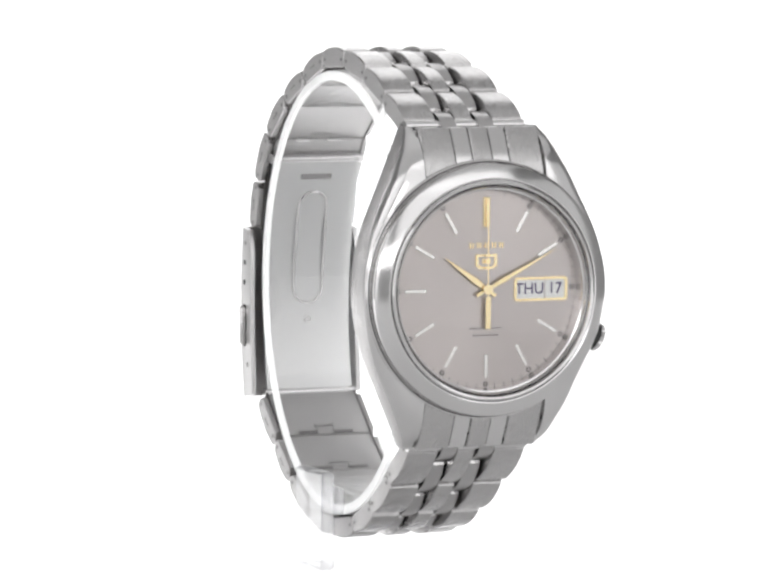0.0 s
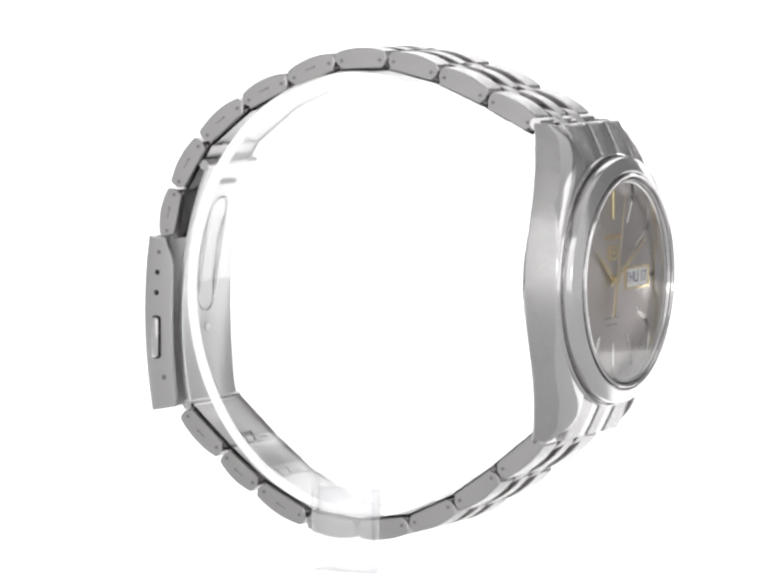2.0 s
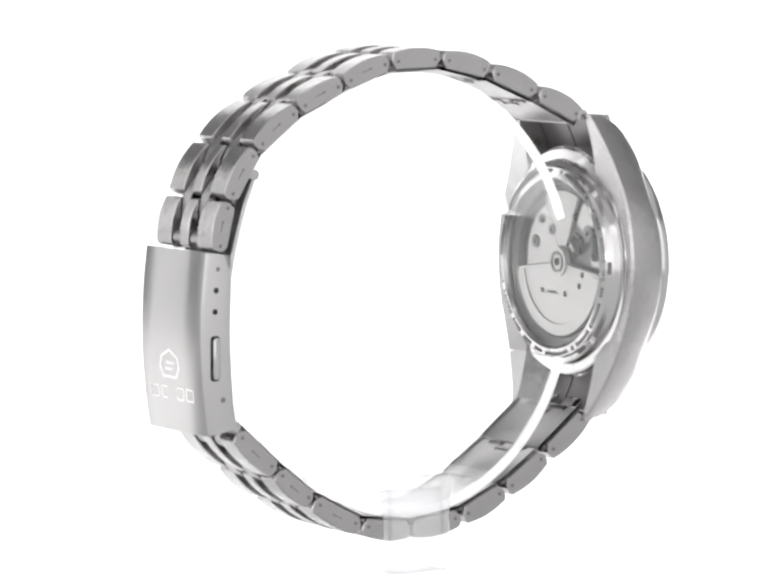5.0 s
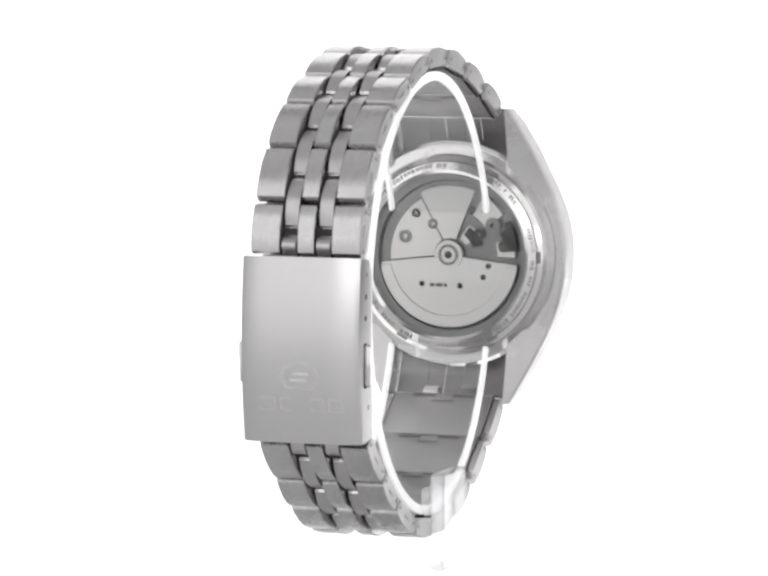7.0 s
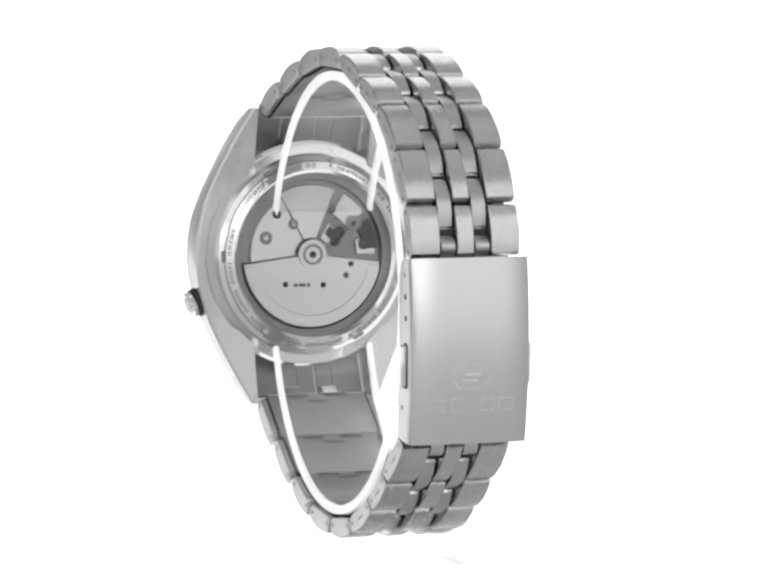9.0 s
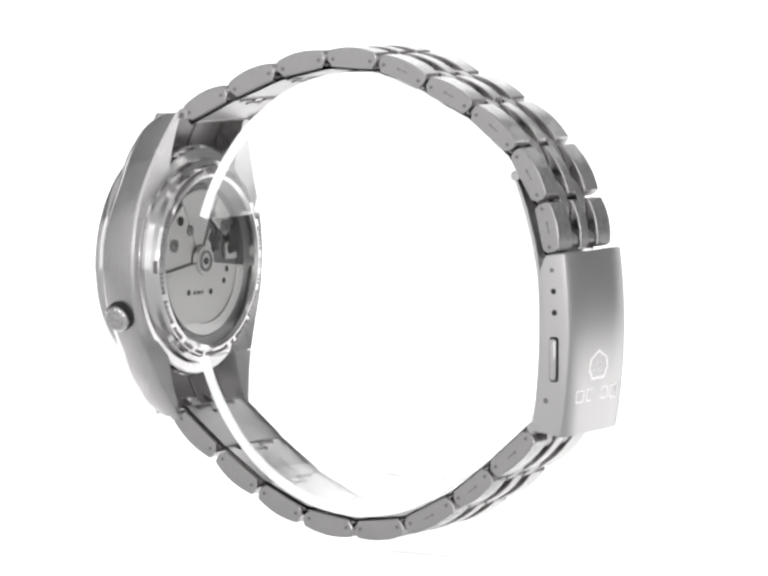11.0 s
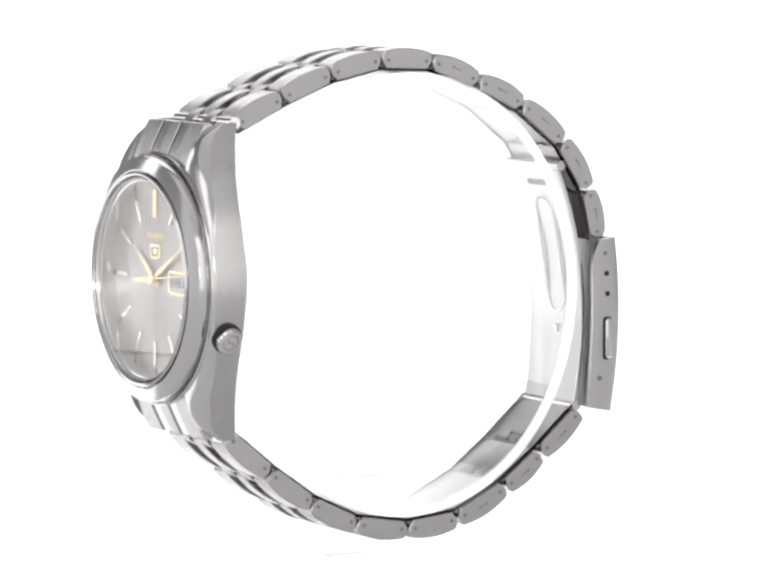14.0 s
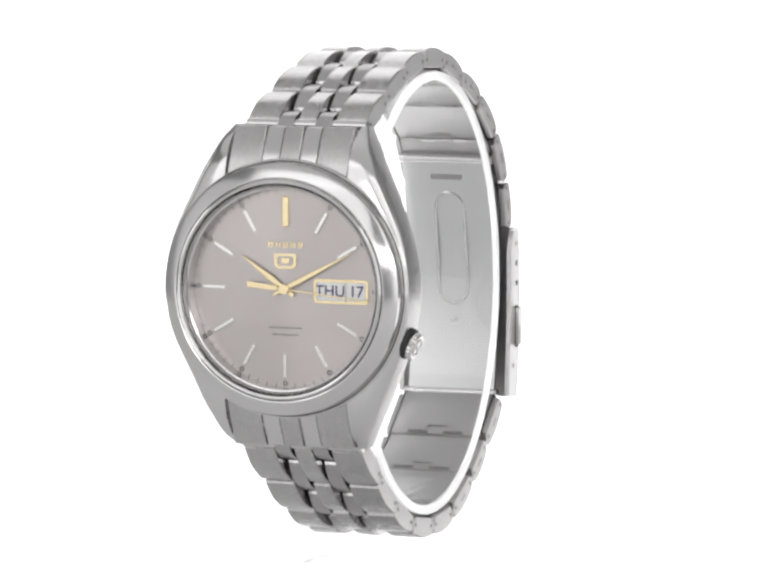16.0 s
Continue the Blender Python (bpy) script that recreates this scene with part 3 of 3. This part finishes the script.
def build_end_links(watch):
    """Solid pieces between the lugs, ribbed in line with the band."""
    for up in (1, -1):
        spans = ((-8.95, -4.2, 0.0), (-4.08, -1.52, 0.22), (-1.4, 1.4, 0.0), (1.52, 4.08, 0.22), (4.2, 8.95, 0.0))
        body = None
        for x0, x1, low in spans:
            rings = []
            for k in range(9):
                z = 15.2 + (LUG - 0.1 - 15.2) * (1 - (1 - k / 8) ** 1.6)
                f = FRONT + 0.3 + 3.0 * ((z - 15.2) / 7.0) ** 1.3 + low
                b = f + 1.3
                rings.append([(x0, f, CZ + up * z), (x1, f, CZ + up * z), (x1, b, CZ + up * z), (x0, b, CZ + up * z)])
            bm = soften(loft(rings), 0.1, angle=50)
            bm.normal_update()
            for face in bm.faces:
                face.material_index = 1 if face.normal.y > 0.3 else 0       # underside darkened in colour, as if shaded by a hollow
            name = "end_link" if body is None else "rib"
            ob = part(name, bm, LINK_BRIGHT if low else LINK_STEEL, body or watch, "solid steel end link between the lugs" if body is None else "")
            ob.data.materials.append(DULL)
            body = body or ob


def clasp_line(z):
    """Outer (y) of the clasp's cover at the height z: a shallow arc."""
    return 35.0 - 0.0062 * (z + 4.5) ** 2


def build_clasp(watch):
    top, low = 7.0, -19.0
    rings = []
    n = 14
    for k in range(n + 1):
        z = top + (low - top) * k / n
        y = clasp_line(z)
        depth = 4.9 - 0.5 * abs(2 * k / n - 1) ** 3 - 1.3 * max(0.0, 1 - k / 1.5)
        slope = 0.0124 * (z + 4.0)
        ring = []
        for x, d in ((-8.9, depth), (-8.9, 0.9), (-8.65, 0.3), (-8.0, 0.0), (-4, -0.08), (0, -0.1), (4, -0.08), (8.0, 0.0), (8.65, 0.3), (8.9, 0.9), (8.9, depth), (8.2, depth), (8.2, 0.9), (-8.2, 0.9), (-8.2, depth)):
            ring.append((x, y - d, z - d * slope))
        rings.append(ring)
    cover = part("clasp_cover", loft(rings), CLASP_STEEL, watch, "satin steel folding clasp cover", 40)
    for side in (-1, 1):
        # holes and button slot are dark plates laid on, coloured for their shade
        for z, r, mat in ((4.6, 0.34, DULL), (1.6, 0.42, DARK), (-1.4, 0.42, DARK), (-13.9, 0.40, DULL)):
            y = clasp_line(z) - (2.4 if z > -10 else 3.2)
            bm = loft([[(side * x, y + r * math.cos(2 * math.pi * k / 16), z + r * math.sin(2 * math.pi * k / 16)) for k in range(16)] for x in (8.6, 8.93)])
            part("hole_disc", bm, mat, cover)
        y = clasp_line(-8.0) - 2.4
        bm = extrude_x([(y + a, -8.0 + b) for a, b in rounded(1.5, 6.4, 0.5)], side * 8.5, side * 8.92)
        slot = part("slot_plate", bm, DARK, cover)
        bm = extrude_x([(y + a, -8.0 + b) for a, b in rounded(1.05, 5.9, 0.4)], side * 8.6, side * 9.7)
        part("push_button", soften(bm, 0.25), POLISHED, slot, "steel push button")
    # pressed mark: a small roofed outline over a row of blocks
    bm = bmesh.new()
    house_out = [(-2.0, -11.4), (-3.0, -9.9), (-2.6, -8.3), (0, -7.1), (2.6, -8.3), (3.0, -9.9), (2.0, -11.4)]
    house_in = [(x * 0.82, -9.4 + (z + 9.4) * 0.80) for x, z in house_out]
    rings = []
    for pts, d in ((house_out, -0.1), (house_out, 0.12), (house_in, 0.12), (house_in, -0.1)):
        rings.append([(x, clasp_line(z) + d, z) for x, z in pts])
    loft(rings + [rings[0]], caps=False, bm=bm)
    for x0, x1, z in ((-1.4, 1.0, -9.2), (-1.0, 1.4, -10.1)):
        box(x0, x1, clasp_line(z) - 0.1, clasp_line(z) + 0.12, z - 0.18, z + 0.18, bm)
    part("pressed_mark", bm, BEZEL_STEEL, cover, "pressed roof-shaped mark")
    for k, w in enumerate((2.3, 2.1, 0.9, 2.2, 2.6)):
        x = (-5.3, -2.55, -0.35, 1.85, 4.9)[k]
        outer, inner = rounded(w, 1.9, 0.35, 2, x, -13.5), rounded(w - 0.5, 1.4, 0.2, 2, x, -13.5)
        rings = [[(px, clasp_line(z) + d, z) for px, z in pts] for pts, d in ((outer, -0.1), (outer, 0.09), (inner, 0.09), (inner, -0.1))]
        part("pressed_block", loft(rings + [rings[0]], caps=False), BEZEL_STEEL, cover)
    # inner blade that folds under the cover
    rings = []
    for k in range(17):
        z = 17.4 - 35.4 * k / 16
        y = 29.6 - 0.0092 * (z + 5) ** 2
        rings.append([(-6.9, y - 0.35, z), (6.9, y - 0.35, z), (6.9, y + 0.35, z), (-6.9, y + 0.35, z)])
    blade = part("clasp_blade", soften(loft(rings), 0.12), BLADE_STEEL, watch, "curved pressed steel folding blade")
    def on_blade(z):
        return 29.6 - 0.0092 * (z + 5) ** 2 - 0.35

    loop = rounded(4.6, 17.0, 2.25, 8, 0.0, 4.0)
    bm = bmesh.new()
    rings = []
    for x, z in loop:
        d = Vector((x, z - 4.0 - max(-6.2, min(6.2, z - 4.0)))).normalized()
        y = on_blade(z)
        rings.append([(x + d.x * o, y + h, z + d.y * o) for o, h in ((-0.28, 0.1), (-0.14, -0.16), (0.14, -0.16), (0.28, 0.1))])
    loft(rings + [rings[0]], caps=False, bm=bm)
    part("pressed_loop", bm, POLISHED, blade, "raised long loop pressed into the blade")
    # this slot too is a darker plate set on the blade
    bm = extrude_y(rounded(5.0, 1.5, 0.3, 3, 0.0, 15.2), on_blade(15.2) - 0.03, on_blade(15.2) + 0.4)
    part("blade_slot", bm, DULL, blade)
    part("blade_stud", disc(0.55, on_blade(-7.0) - 0.3, on_blade(-7.0) + 0.2, 20, (0.0, -7.0)), POLISHED, blade)
    for z, y in ((17.6, 25.3), (-18.0, 28.2)):
        bm = loft([[(x, y + 0.75 * math.cos(2 * math.pi * k / 16), z + 0.75 * math.sin(2 * math.pi * k / 16)) for k in range(16)] for x in (-7.4, 7.4)])
        part("hinge_barrel", bm, POLISHED, blade, "hinge barrel")


def wristwatch():
    watch = tagged(new("wristwatch"), "steel automatic wristwatch with grey dial and five-row link bracelet", "watch")
    build_case(watch)
    second = build_dial(watch)
    build_back(watch)
    build_bracelet(watch)
    build_spring_bars(watch)
    build_end_links(watch)
    build_clasp(watch)
    return watch, second


# ---- the clear stand: an open cuff inside the band, a plate down one side, a foot ----
def display_stand():
    stand = tagged(new("display_stand"), "clear acrylic watch stand with an open cuff", "display stand")
    rings = []
    n = 90
    for k in range(n + 1):
        a = radians(-161 + 322 * k / n)      # the gap of the cuff faces the case back
        c, s = math.cos(a), math.sin(a)
        o, i = (-0.4 + 28.3 * c, -0.5 + 32.2 * s), (-0.4 + 27.0 * c, -0.5 + 30.9 * s)
        rings.append((o, i))
    cuff = part("cuff", loft([[(-7.22, *o), (7.22, *o), (7.22, *i), (-7.22, *i)] for o, i in rings]), CLEAR_SHEET, stand, "bent clear cuff with bright edges")
    edges = []
    for side in (-1, 1):
        # edge strips are whitened to imitate light piped through the sheet
        bm = loft([[(side * x, *p) for x, p in ((7.25, o), (7.8, o), (7.8, i), (7.25, i))] for o, i in rings])
        edges.append(part("cuff_edge", bm, CLEAR_EDGE, cuff, "cut edge whitened for the light it pipes"))

    def slab(name, bounds, ease, label=""):
        bm = soften(box(*bounds), ease)
        bm.normal_update()
        for face in bm.faces:
            face.material_index = 0 if max(abs(v) for v in face.normal) > 0.98 else 1     # eased edges get a grey tint in place of bent light
        ob = part(name, bm, CLEAR_PLATE, stand, label)
        ob.data.materials.append(CLEAR_BEVEL)
        return ob

    plate = slab("upright", (-11.4, -9.3, -5.2, 5.2, -40.3, -26.2), 0.35, "clear upright plate")
    bar = slab("cross_bar", (-9.25, -7.85, -5.2, 5.2, -32.4, -28.4), 0.3)
    foot = slab("foot", (-11.4, 10.6, -5.4, 5.4, -44.95, -40.35), 0.2, "clear foot plate")
    for o in (cuff, *edges, plate, bar, foot):
        o.visible_shadow = False
    return stand


watch, second_hand = wristwatch()
stand = display_stand()


def motions():
    """Watch and stand turn together at an even rate; the second hand sweeps six degrees a second."""
    start, rate = 22.8, 19.74
    rows = [(0.5 * k, pose(0, 0, 0, 0, 0, start + rate * 0.5 * k) @ pose(0, 0.0005, 0)) for k in range(33)]
    walk(watch, rows)
    walk(stand, rows)
    walk(second_hand, [(0.5 * k, pose(0, -0.00078, 0, 0, 3.0 * k, 0)) for k in range(33)])


motions()
